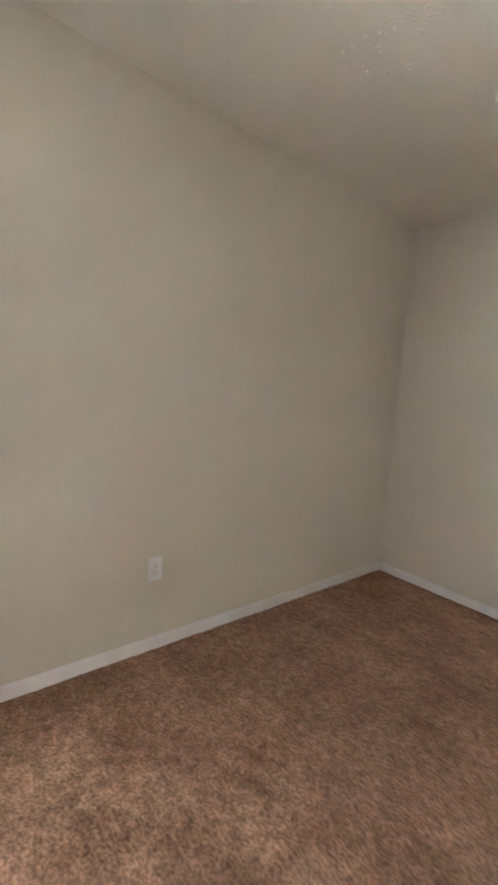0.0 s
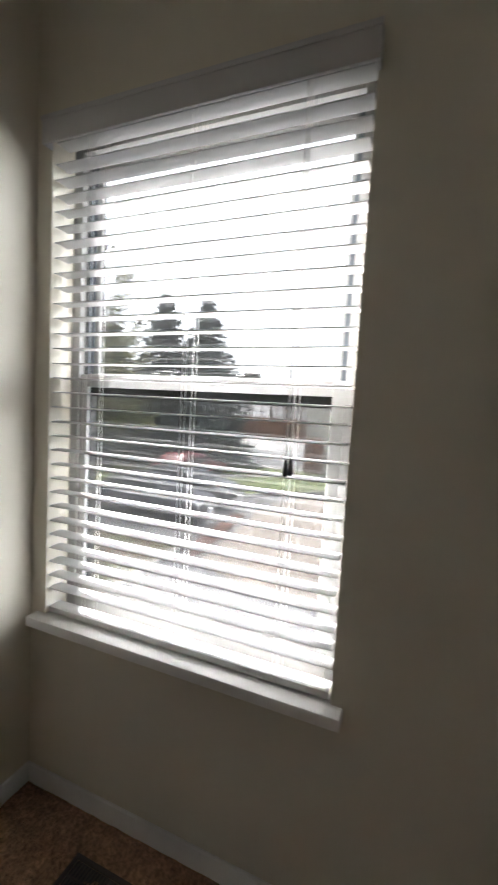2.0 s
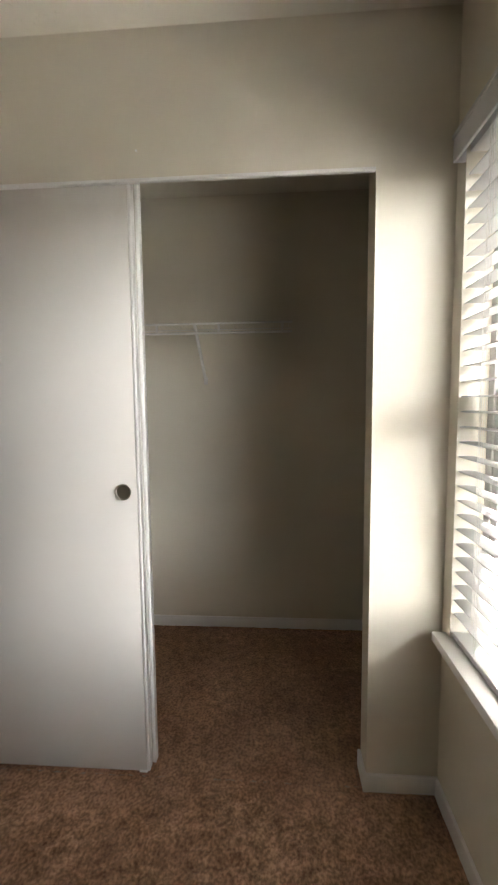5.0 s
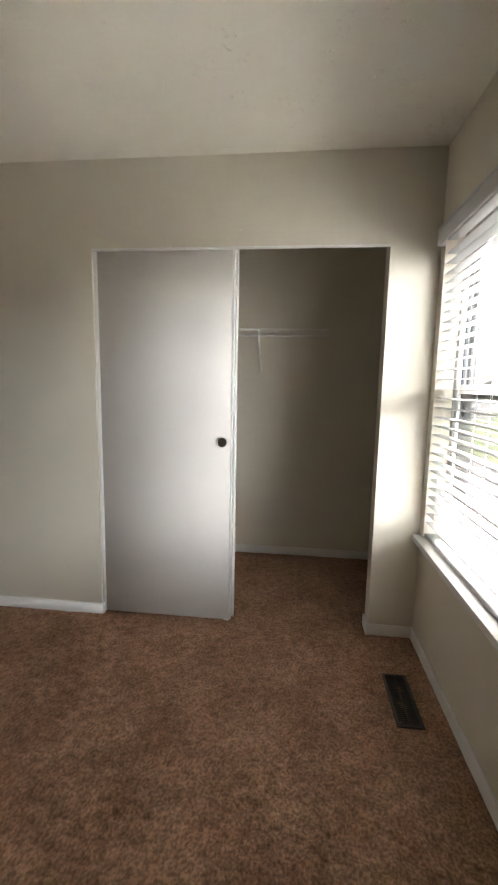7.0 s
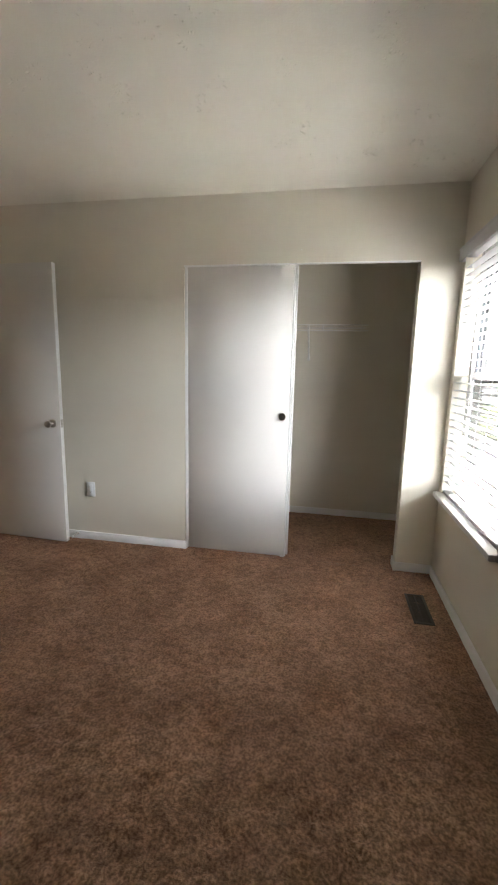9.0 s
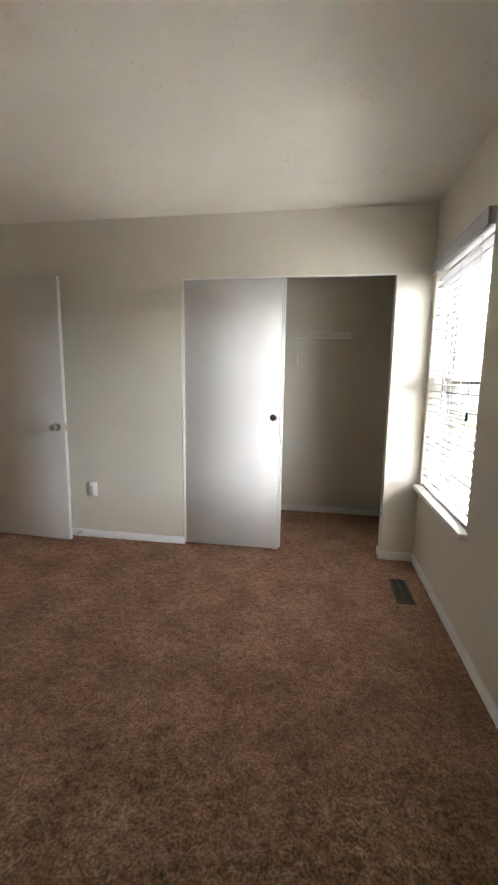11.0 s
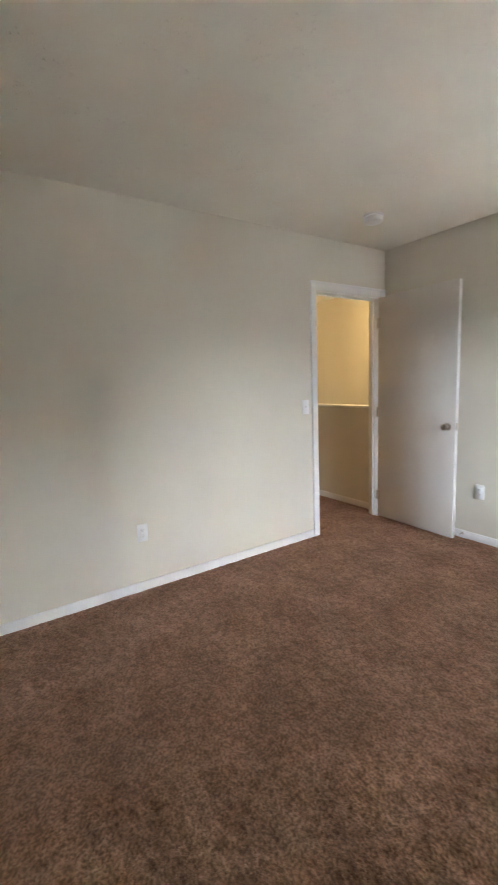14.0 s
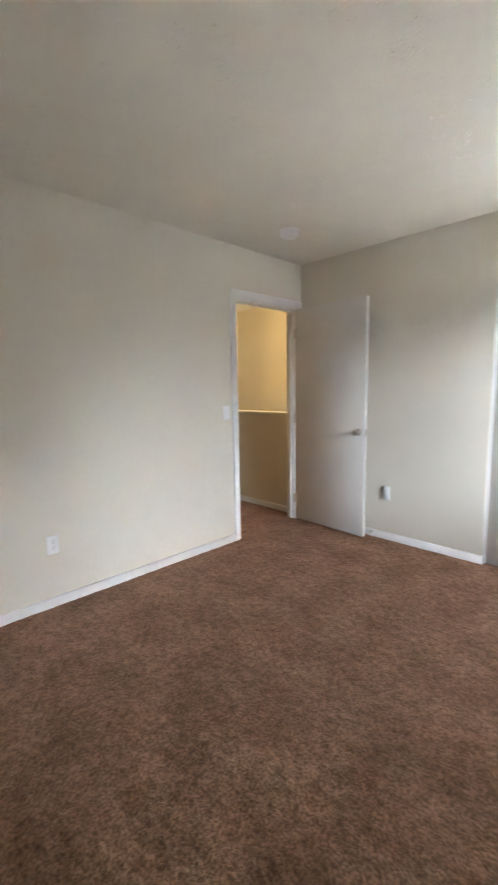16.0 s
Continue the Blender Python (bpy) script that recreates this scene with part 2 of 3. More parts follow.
def carpet(name, x0, x1, y0, y1, step):
    """A sheet of cut pile with tufts, tracks and dents."""
    nx, ny = int((x1 - x0) / step) + 1, int((y1 - y0) / step) + 1
    xs, ys = np.linspace(x0, x1, nx), np.linspace(y0, y1, ny)
    gx, gy = np.meshgrid(xs, ys)
    rng = np.random.default_rng(4)

    def blotch(cell):
        cx, cy = int((x1 - x0) / cell) + 3, int((y1 - y0) / cell) + 3
        g = rng.random((cy, cx))
        fx, fy = (gx - x0) / cell, (gy - y0) / cell
        i, j = fx.astype(int), fy.astype(int)
        a, b = fx - i, fy - j
        a, b = a * a * (3 - 2 * a), b * b * (3 - 2 * b)
        return (g[j, i] * (1 - a) + g[j, i + 1] * a) * (1 - b) + (g[j + 1, i] * (1 - a) + g[j + 1, i + 1] * a) * b
    z = 0.005 * (blotch(0.16) - .5) + 0.007 * (blotch(0.05) - .5) + 0.009 * (blotch(0.022) - .5) + 0.004 * (rng.random(gx.shape) - .5)
    z *= np.clip(np.minimum(np.minimum(gx - x0, x1 - gx), np.minimum(gy - y0, y1 - gy)) / .05, .3, 1)    # tucked flat along the walls
    gxj, gyj = gx + (rng.random(gx.shape) - .5) * step * .5, gy + (rng.random(gx.shape) - .5) * step * .5
    co = np.stack([gxj, gyj, z], -1).reshape(-1, 3)
    k = (np.arange(ny - 1)[:, None] * nx + np.arange(nx - 1)[None, :]).ravel()
    faces = np.stack([k, k + 1, k + nx + 1, k + nx], -1)
    me = bpy.data.meshes.new(name)
    me.from_pydata(co.tolist(), [], faces.tolist())
    me.materials.append(m_carpet)
    me.polygons.foreach_set("use_smooth", [True] * len(me.polygons))
    return tagged(new(name, me), kind="structure")


carpet("floor", WX - .005, 0, SY - .01, .005, 0.0105)
carpet("floor_closet", -2.0, 0.0, .005, CY, 0.016)
carpet("floor_hall", HX, WX - .005, -2.0, .03, 0.02)
boxes("floor_slab", m_concrete, (WX, .17, SY - .1, CY + .1, -.2, -.025), (HX, WX, -2.1, .14, -.2, -.025))


def ceiling():
    """A painted ceiling stamped all over with small radiating ridges."""
    bm = bmesh.new()
    put_box(bm, HX - .1, .17, SY - .1, 1.3, H, H + .12)
    rng = random.Random(11)
    spots = [(rng.uniform(-3.42, -.05), rng.uniform(SY + .05, -.05)) for _ in range(430)]
    for cx, cy in spots:
        start, count = rng.uniform(0, 6.28), rng.randint(6, 12)
        size = rng.uniform(.5, 1.25)
        for i in range(count):
            if rng.random() < .25:
                continue
            a = start + 6.283 * i / count + rng.uniform(-.2, .2)
            r0 = rng.uniform(.018, .034) * size
            r1 = r0 + rng.uniform(.012, .028) * size
            w, h = rng.uniform(.003, .0065) * size, rng.uniform(.0015, .0038)
            d, e = Vector((math.cos(a), math.sin(a), 0)), Vector((-math.sin(a), math.cos(a), 0))
            c = Vector((cx, cy, H - .0002))
            p = [bm.verts.new(c + d * r0), bm.verts.new(c + d * (r0 * .5 + r1 * .5) + e * w), bm.verts.new(c + d * r1),
                 bm.verts.new(c + d * (r0 * .5 + r1 * .5) - e * w)]
            top = bm.verts.new(c + d * (r0 * .4 + r1 * .6) + Vector((0, 0, -h)))
            for q in range(4):
                bm.faces.new((p[q], p[(q + 1) % 4], top))
    return structure("ceiling", bm, m_ceiling)


ceiling()


def skirting(name, *runs):
    """Low white boards with an eased top: runs of (x0, y0, x1, y1, side), side being the way that it stands off the wall."""
    bm = bmesh.new()
    d = .0125
    for x0, y0, x1, y1, side in runs:
        if y0 == y1:
            put_box(bm, min(x0, x1), max(x0, x1), min(y0, y0 + side * d), max(y0, y0 + side * d), -.01, .062, .0035)
        else:
            put_box(bm, min(x0, x0 + side * d), max(x0, x0 + side * d), min(y0, y1), max(y0, y1), -.01, .062, .0035)
    return structure(name, bm, m_trim, True)


e = .0125
skirting("baseboard_east", (0, SY, 0, -e, -1))
skirting("baseboard_south", (WX + e, SY, -e, SY, 1))
skirting("baseboard_north", (WX, 0, CX0 + e, 0, -1), (CX0, 0, CX0, .03, 1), (CX1 - e, 0, 0, 0, -1), (CX1, 0, CX1, T, -1))
skirting("baseboard_west", (WX, SY, WX, DY0 - .055, 1))
skirting("baseboard_closet", (-2.0, CY, 0, CY, -1), (0, T, 0, CY - e, -1), (-2.0, T, -2.0, CY - e, 1))
skirting("baseboard_hall", (HX, .03, WX - T, .03, -1))

# ---- room door: frame, casing, leaf ----
boxes("door_frame", m_trim, (WX - T - .005, WX + .004, DY0, DY0 + .018, 0, DZ), (WX - T - .005, WX + .004, DY1 - .018, DY1, 0, DZ),
      (WX - T - .005, WX + .004, DY0 + .018, DY1 - .018, DZ - .018, DZ), (WX - .06, WX - .046, DY0 + .018, DY0 + .03, 0, DZ - .018),
      (WX - .06, WX - .046, DY1 - .03, DY1 - .018, 0, DZ - .018), (WX - .06, WX - .046, DY0 + .03, DY1 - .03, DZ - .03, DZ - .018), bevel=.002)
boxes("trim_door_casing", m_trim, (WX, WX + .014, DY0 - .052, DY0 + .006, 0, DZ + .066), (WX, WX + .014, DY1 - .006, -.004, 0, DZ + .066),
      (WX, WX + .014, DY0 + .006, DY1 - .006, DZ - .006, DZ + .066), (WX + .014, WX + .019, DY0 - .052, DY0 - .034, 0, DZ + .066),
      (WX + .014, WX + .019, DY0 - .034, -.004, DZ + .048, DZ + .066), bevel=.0025)


def room_door():
    """A flat slab that stands open against the closet wall, hung on three hinges."""
    hinge, free = Vector((WX + .004, -.092, 0)), Vector((-2.676, -.128, 0))
    turn = math.degrees(math.atan2(free.y - hinge.y, free.x - hinge.x))
    d = thing("room_door", (hinge.x, hinge.y, 0), "flat white slab door standing open against the wall", "door", turn=turn)
    w = (free - hinge).length
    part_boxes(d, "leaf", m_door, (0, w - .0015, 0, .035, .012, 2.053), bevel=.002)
    part_boxes(d, "edge_strip", m_trim, (w - .0015, w, .0005, .0345, .013, 2.052))
    for z in (.22, 1.02, 1.83):
        bm = bmesh.new()
        put_rod(bm, (-.006, -.004, z - .045), (-.006, -.004, z + .045), .006, sides=12)
        put_box(bm, -.006, .028, -.003, .0, z - .045, z + .045)
        part(d, "hinge", bm, m_nickel, "satin nickel hinge", True)
    bm = bmesh.new()
    kx = w - .062
    put_lathe(bm, [(0, .032), (.004, .032), (.008, .028), (.010, .013), (.034, .012), (.040, .021), (.050, .027), (.060, .026), (.066, .018), (.068, .006)],
              (kx, 0, .93), (kx, -1, .93))
    part(d, "knob", bm, m_nickel, "round satin nickel knob", True)
    bm = bmesh.new()
    put_box(bm, w - .001, w + .0012, .006, .030, .90, .96, .001)
    put_box(bm, w, w + .009, .012, .024, .922, .938, .003)
    part(d, "latch", bm, m_nickel, "satin nickel latch plate", True)


room_door()


def closet_door(x0, x1, y0, label, pull):
    d = thing("closet_sliding_door", (x0, y0, 0), label, "door", "closet doors")
    w = x1 - x0
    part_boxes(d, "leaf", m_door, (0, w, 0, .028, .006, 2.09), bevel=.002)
    part_boxes(d, "edge_strip", m_trim, (w, w + .012, -.001, .029, .006, 2.09), bevel=.003)
    # white strip added at the left in place of the opening's corner bead
    part_boxes(d, "edge_strip", m_trim, (-.004, .018, -.004, 0, .006, 2.09), bevel=.0015)
    if pull:
        bm = bmesh.new()
        px, pz = w - .048, 1.035
        put_lathe(bm, [(-.001, .001), (-.0008, .021), (.0015, .023), (.004, .026), (.0045, .0275), (.003, .029), (-.002, .029)],
                  (px, 0, pz), (px, -1, pz), 40)
        part(d, "finger_pull", bm, m_nickel, "round recessed metal finger pull", True)
        bm = bmesh.new()
        put_lathe(bm, [(.0, .024), (.0016, .0235), (.0022, .016), (.0018, .004)], (px, 0, pz), (px, -1, pz), 40)
        part(d, "pull_cup", bm, m_dark_cup, "dark bronzed cup", True)


closet_door(CX0 + .002, -1.016, .019, "flat white sliding closet door, pushed half open", True)
closet_door(CX0 + .012, -1.004, .056, "flat white sliding closet door behind the other", False)
boxes("trim_closet_track", m_trim, (CX0, CX1, -.001, .016, CZ, CZ + .010), (CX0, CX1, .020, .098, CZ + .07, CZ + .089), bevel=.002)
bm = bmesh.new()
put_box(bm, -1.045, -1.015, .018, .105, -.004, .012, .003)
put_box(bm, -1.04, -1.02, .02, .029, .010, .040, .003)
tagged(finish("floor_guide", bm, m_plate, True), "small white plastic guide under the sliding doors", "door guide")


# ---- closet shelf ----
def wire_shelf():
    z, y0, y1, xa, xb = 1.728, .735, CY - .004, -1.985, -.465
    s = thing("wire_shelf", (xa, y1, z), "white wire closet shelf on slanted brackets", "shelf")
    w, d = xb - xa, y1 - y0
    bm = bmesh.new()
    for yy, zz, r in ((-d, 0, .0056), (-d, -.045, .0056), (-.005, 0, .003), (-d * .5, -.004, .0028)):
        put_rod(bm, (0, yy, zz), (w, yy, zz), r, sides=8)
    part(s, "rail", bm, m_wire, smooth=True)
    bm = bmesh.new()
    k = 0.0
    while k < w:
        put_rod(bm, (k, -.005, .003), (k, -d, .003), .0008, sides=5)
        k += .0255
    tagged(part(s, "wires", bm, m_wire), kind="stuff")
    k = .225
    while k < w:
        part_boxes(s, "lip_tie", m_wire, (k - .006, k + .006, -d - .003, -d + .003, -.046, .001), bevel=.001)
        k += .3115
    for x in (-.945, -1.56):
        bm = bmesh.new()
        put_box(bm, x - xa - .008, x - xa + .008, -d - .004, -d + .004, -.02, .004, .001)
        put_rod(bm, (x - xa, -d, -.004), (x - xa, -.012, -.262), .0085, sides=10)
        put_box(bm, x - xa - .011, x - xa + .011, -.012, -.0, -.285, -.245, .003)
        part(s, "bracket", bm, m_wire, smooth=True)


wire_shelf()

# ---- window ----
bm = bmesh.new()
put_box(bm, -.044, .10, WY0 - .030, WY1 + .038, WZ0 - .032, WZ0, .005)
structure("window_sill", bm, m_trim, True)


def window():
    """A vinyl single-hung window: frame, two sashes, panes, latches."""
    w = tagged(thing("window_1", (.13, (WY0 + WY1) / 2, WZ0), "white vinyl single-hung window, greyed in colour for backlit shade", "window"), kind="structure")
    hw, hh = (WY1 - WY0) / 2, WZ1 - WZ0
    f = .035
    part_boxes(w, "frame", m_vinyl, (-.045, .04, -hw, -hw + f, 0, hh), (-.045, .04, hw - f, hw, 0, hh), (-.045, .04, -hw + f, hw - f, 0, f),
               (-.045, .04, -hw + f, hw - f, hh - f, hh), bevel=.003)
    mid = .745
    part_boxes(w, "track", m_track, (-.022, -.014, -hw + f, -hw + f + .016, mid + .03, hh - f), (-.022, -.014, hw - f - .016, hw - f, mid + .03, hh - f),
               (.0, .006, -hw + f, -hw + f + .014, f, hh - f), (.0, .006, hw - f - .014, hw - f, f, hh - f))
    s = .032
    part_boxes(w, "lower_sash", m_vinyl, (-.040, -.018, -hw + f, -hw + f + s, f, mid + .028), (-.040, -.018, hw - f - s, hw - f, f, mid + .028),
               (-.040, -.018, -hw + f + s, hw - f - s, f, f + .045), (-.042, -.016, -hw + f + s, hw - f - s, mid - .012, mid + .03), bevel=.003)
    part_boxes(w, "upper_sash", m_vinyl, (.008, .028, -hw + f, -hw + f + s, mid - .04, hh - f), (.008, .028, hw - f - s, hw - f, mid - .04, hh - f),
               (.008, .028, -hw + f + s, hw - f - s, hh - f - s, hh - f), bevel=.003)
    part_boxes(w, "check_rail", m_track, (.006, .030, -hw + f + s, hw - f - s, mid - .042, mid - .010), bevel=.003, label="dark check rail of the upper sash")
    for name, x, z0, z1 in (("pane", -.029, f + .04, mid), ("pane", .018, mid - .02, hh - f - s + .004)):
        # no shadow from the panes, so their dark tint leaves room daylight undimmed
        p = part_boxes(w, name, m_dimming_glass, (x - .002, x + .002, -hw + f + s - .004, hw - f - s + .004, z0, z1))
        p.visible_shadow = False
    for y in (.118, -.16):
        bm = bmesh.new()
        put_box(bm, -.040, -.020, y - .035, y + .035, mid + .03, mid + .036, .002)
        put_box(bm, -.038, -.022, y - .034, y + .012, mid + .036, mid + .044, .003)
        part(w, "sash_latch", bm, m_tassel, "small black sash latch", True)


window()


def window_blind():
    yc = (WY0 + WY1) / 2
    b = thing("window_blind", (.03, yc, WZ0), "white two-inch slat blind, lowered with slats open", "window blind")
    hw = (WY1 - WY0) / 2 - .006
    z_top = 2.076 - WZ0
    part_boxes(b, "headrail", m_blind, (-.024, .026, -hw, hw, z_top - .045, z_top - .002), bevel=.002)
    part_boxes(b, "valance", m_blind, (-.066, -.057, -hw - .014, hw + .012, 2.008 - WZ0, 2.084 - WZ0), (-.057, -.031, -hw - .014, -hw - .006, 2.008 - WZ0, 2.084 - WZ0),
               (-.057, -.031, hw + .004, hw + .012, 2.008 - WZ0, 2.084 - WZ0), (-.0695, -.066, -hw - .016, hw + .014, 2.070 - WZ0, 2.084 - WZ0), bevel=.002)
    # one shallow-arched slat, shared by all
    bm = bmesh.new()
    rows = []
    for x in (-.025, -.015, -.005, .005, .015, .025):
        rise = .0018 * (1 - (x / .025) ** 2)
        rows.append([bm.verts.new((x, y, rise + s)) for y in (-hw, hw) for s in (.0013, -.0013)])
    for p, q in zip(rows, rows[1:]):
        bm.faces.new((p[0], p[2], q[2], q[0]))
        bm.faces.new((p[1], q[1], q[3], p[3]))
        bm.faces.new((p[0], q[0], q[1], p[1]))
        bm.faces.new((p[2], p[3], q[3], q[2]))
    for p in (rows[0], rows[-1]):
        bm.faces.new((p[0], p[1], p[3], p[2]))
    first = part(b, "slat", bm, m_blind, smooth=True)
    rng = random.Random(5)
    z = 1.971 - WZ0
    first.location.z = z
    while z - .0447 > .055:
        z -= .0447
        s = first.copy()
        scene.collection.objects.link(s)
        s.parent = b
        s.location = (rng.uniform(-.0006, .0006), rng.uniform(-.0015, .0015), z)
        s.rotation_euler = (rng.uniform(-.0022, .0022), rng.uniform(-.03, .03), 0)
    part_boxes(b, "bottom_rail", m_blind, (-.025, .025, -hw, hw, .004, .024), bevel=.004)
    bm = bmesh.new()
    for y in (-.839 - yc, -.54 - yc, -.215 - yc):
        for x in (-.0265, .0265):
            for o in (-.006, .006):
                put_rod(bm, (x, y + o, .02), (x, y + o, z_top - .04), .0007, sides=5)
    tagged(part(b, "ladder_cord", bm, m_cord), kind="stuff")
    bm = bmesh.new()
    for o in (-.004, .006):
        put_rod(bm, (-.029, -.843 - yc + o, 1.17 - WZ0), (-.029, -.839 - yc + o * .5, z_top - .04), .0009, sides=5)
    for o in (-.004, .004):
        put_rod(bm, (-.029, -.20 - yc + o, .70 - WZ0), (-.029, -.20 - yc + o, z_top - .04), .0009, sides=5)
    tagged(part(b, "lift_cord", bm, m_cord), kind="stuff")
    for y, zt in ((-.848, 1.17), (-.836, 1.166)):
        bm = bmesh.new()
        put_lathe(bm, [(0, .002), (.006, .004), (.020, .0055), (.034, .007), (.040, .006), (.042, .002)], (-.029, y - yc, zt - WZ0), (-.029, y - yc, zt - WZ0 - 1), 14)
        part(b, "tassel", bm, m_tassel, "dark cord tassel", True)


window_blind()


# ---- plates, detector, floor register ----
def outlet(at, turn):
    """A duplex receptacle on its plate; the plate faces local -y."""
    o = thing("wall_outlet", at, "white duplex outlet plate on the wall", "outlet", "wall outlets", turn)
    part_boxes(o, "plate", m_plate, (-.036, .036, -.006, 0, -.058, .058), bevel=.003)
    part_boxes(o, "receptacle", m_plate, (-.017, .017, -.0085, -.004, -.034, .034), bevel=.0025)
    bm = bmesh.new()
    for z in (-.019, .019):
        for x in (-.0065, .0065):
            put_box(bm, x - .001, x + .001, -.0092, -.008, z - .001, z + .007)
        put_box(bm, -.002, .002, -.0092, -.008, z - .010, z - .006)
    tagged(part(o, "slot", bm, m_slot), kind="stuff")


outlet((-2.53, 0, .409), 0)
outlet((WX, -2.434, .394), 90)
outlet((0, -1.746, .40), -90)

s = thing("light_switch", (WX, -.992, 1.124), "white toggle light switch beside the door", "switch", turn=90)
part_boxes(s, "plate", m_plate, (-.036, .036, -.006, 0, -.058, .058), bevel=.003)
part_boxes(s, "toggle", m_plate, (-.005, .005, -.016, -.004, -.004, .012), bevel=.002)

d = thing("smoke_detector", (-2.955, -.768, H), "round white smoke detector on the ceiling", "smoke detector")
bm = bmesh.new()
put_lathe(bm, [(0, .072), (.008, .072), (.010, .066)], (0, 0, 0), (0, 0, -1), 40)
part(d, "base", bm, m_plate, smooth=True)
bm = bmesh.new()
put_lathe(bm, [(.010, .056), (.015, .056), (.0155, .066), (.042, .065), (.048, .056), (.049, .03), (.0495, .005)], (0, 0, 0), (0, 0, -1), 40)
part(d, "cover", bm, m_plate, smooth=True)


def door_stop(at):
    """A rigid stop screwed to the baseboard: flange, stem, rubber tip; it points along local -y."""
    d = thing("door_stop", at, "small metal door stop with white tip on the baseboard", "door stop")
    bm = bmesh.new()
    put_lathe(bm, [(0, .011), (.003, .011), (.006, .006), (.062, .0042), (.064, .003)], (0, 0, 0), (0, -1, 0), 16)
    part(d, "stem", bm, m_nickel, "satin nickel stem", True)
    bm = bmesh.new()
    put_lathe(bm, [(.060, .006), (.062, .0085), (.072, .009), (.077, .0075), (.078, .003)], (0, 0, 0), (0, -1, 0), 16)
    part(d, "tip", bm, m_plate, "white rubber tip", True)


door_stop((-2.655, -e, .040))


def floor_register():
    x0, x1, y0, y1 = -.228, -.118, -.65, -.335
    r = thing("floor_register", ((x0 + x1) / 2, (y0 + y1) / 2, .004), "dark metal floor register set in the carpet", "floor vent")
    hx, hy = (x1 - x0) / 2, (y1 - y0) / 2
    b = .013
    part_boxes(r, "frame", m_vent, (-hx, -hx + b, -hy, hy, 0, .006), (hx - b, hx, -hy, hy, 0, .006), (-hx + b, hx - b, -hy, -hy + b, 0, .006),
               (-hx + b, hx - b, hy - b, hy, 0, .006), (-.003, .003, -hy + b, hy - b, .0005, .005), bevel=.0015)
    part_boxes(r, "well", m_slot, (-hx + b, hx - b, -hy + b, hy - b, -.002, .0))
    bm = bmesh.new()
    put_box(bm, -hx + b, hx - b, -.0018, .0018, .0004, .0046)
    first = part(r, "louvre", bm, m_vent)
    y = -hy + b + .006
    first.location.y = y
    while y + .0105 < hy - b:
        y += .0105
        c = first.copy()
        scene.collection.objects.link(c)
        c.parent = r
        c.location.y = y


floor_register()

# ---- outside ----
G = -2.8
boxes("ground", m_asphalt, (.171, 900, -700, 700, G - .3, G), (-900, .171, -700, 700, G - .3, G - .002))


def slab(name, mat, outline, rise, kind="structure"):
    bm = bmesh.new()
    put_prism(bm, outline, G - .05, G + rise)
    return tagged(finish(name, bm, mat), kind=kind)


slab("pavement_drive", m_concrete, [(7.6, 2.0), (8.4, 4.0), (14.8, 4.7), (17.2, 4.3), (19.5, 2.7), (22, -14), (9.2, -14)], .015)
slab("ground_lawn", m_grass, [(16.9, 6.0), (20.1, 3.0), (25.6, 4.4), (25.6, 11.5), (18, 11.5)], .13)
slab("ground_bank", m_bank, [(4.2, 4.6), (9.2, 5.0), (9.2, 16), (2, 16)], .12)
slab("ground_far_lawn", m_grass, [(26.5, 12.5), (40, 16), (40, 60), (10, 60), (10, 12.5)], .1)
slab("pavement_walk", m_kerb, [(24.3, 4.0), (25.1, 4.2), (19.6, 11.4), (18.8, 11.4)], .145)
slab("kerb", m_kerb, [(16.75, 6.0), (20.05, 2.82), (25.7, 4.2), (25.7, 4.4), (20.1, 3.0), (16.9, 6.0)], .15)
slab("kerb_bank", m_kerb, [(4.1, 4.45), (9.35, 4.85), (9.35, 16), (9.2, 16), (9.2, 5.0), (4.1, 4.6)], .14)
slab("ground_mulch_bed", m_mulch, [(8.5, 4.2), (13.5, 4.85), (13.3, 5.3), (9.4, 4.8)], .06)


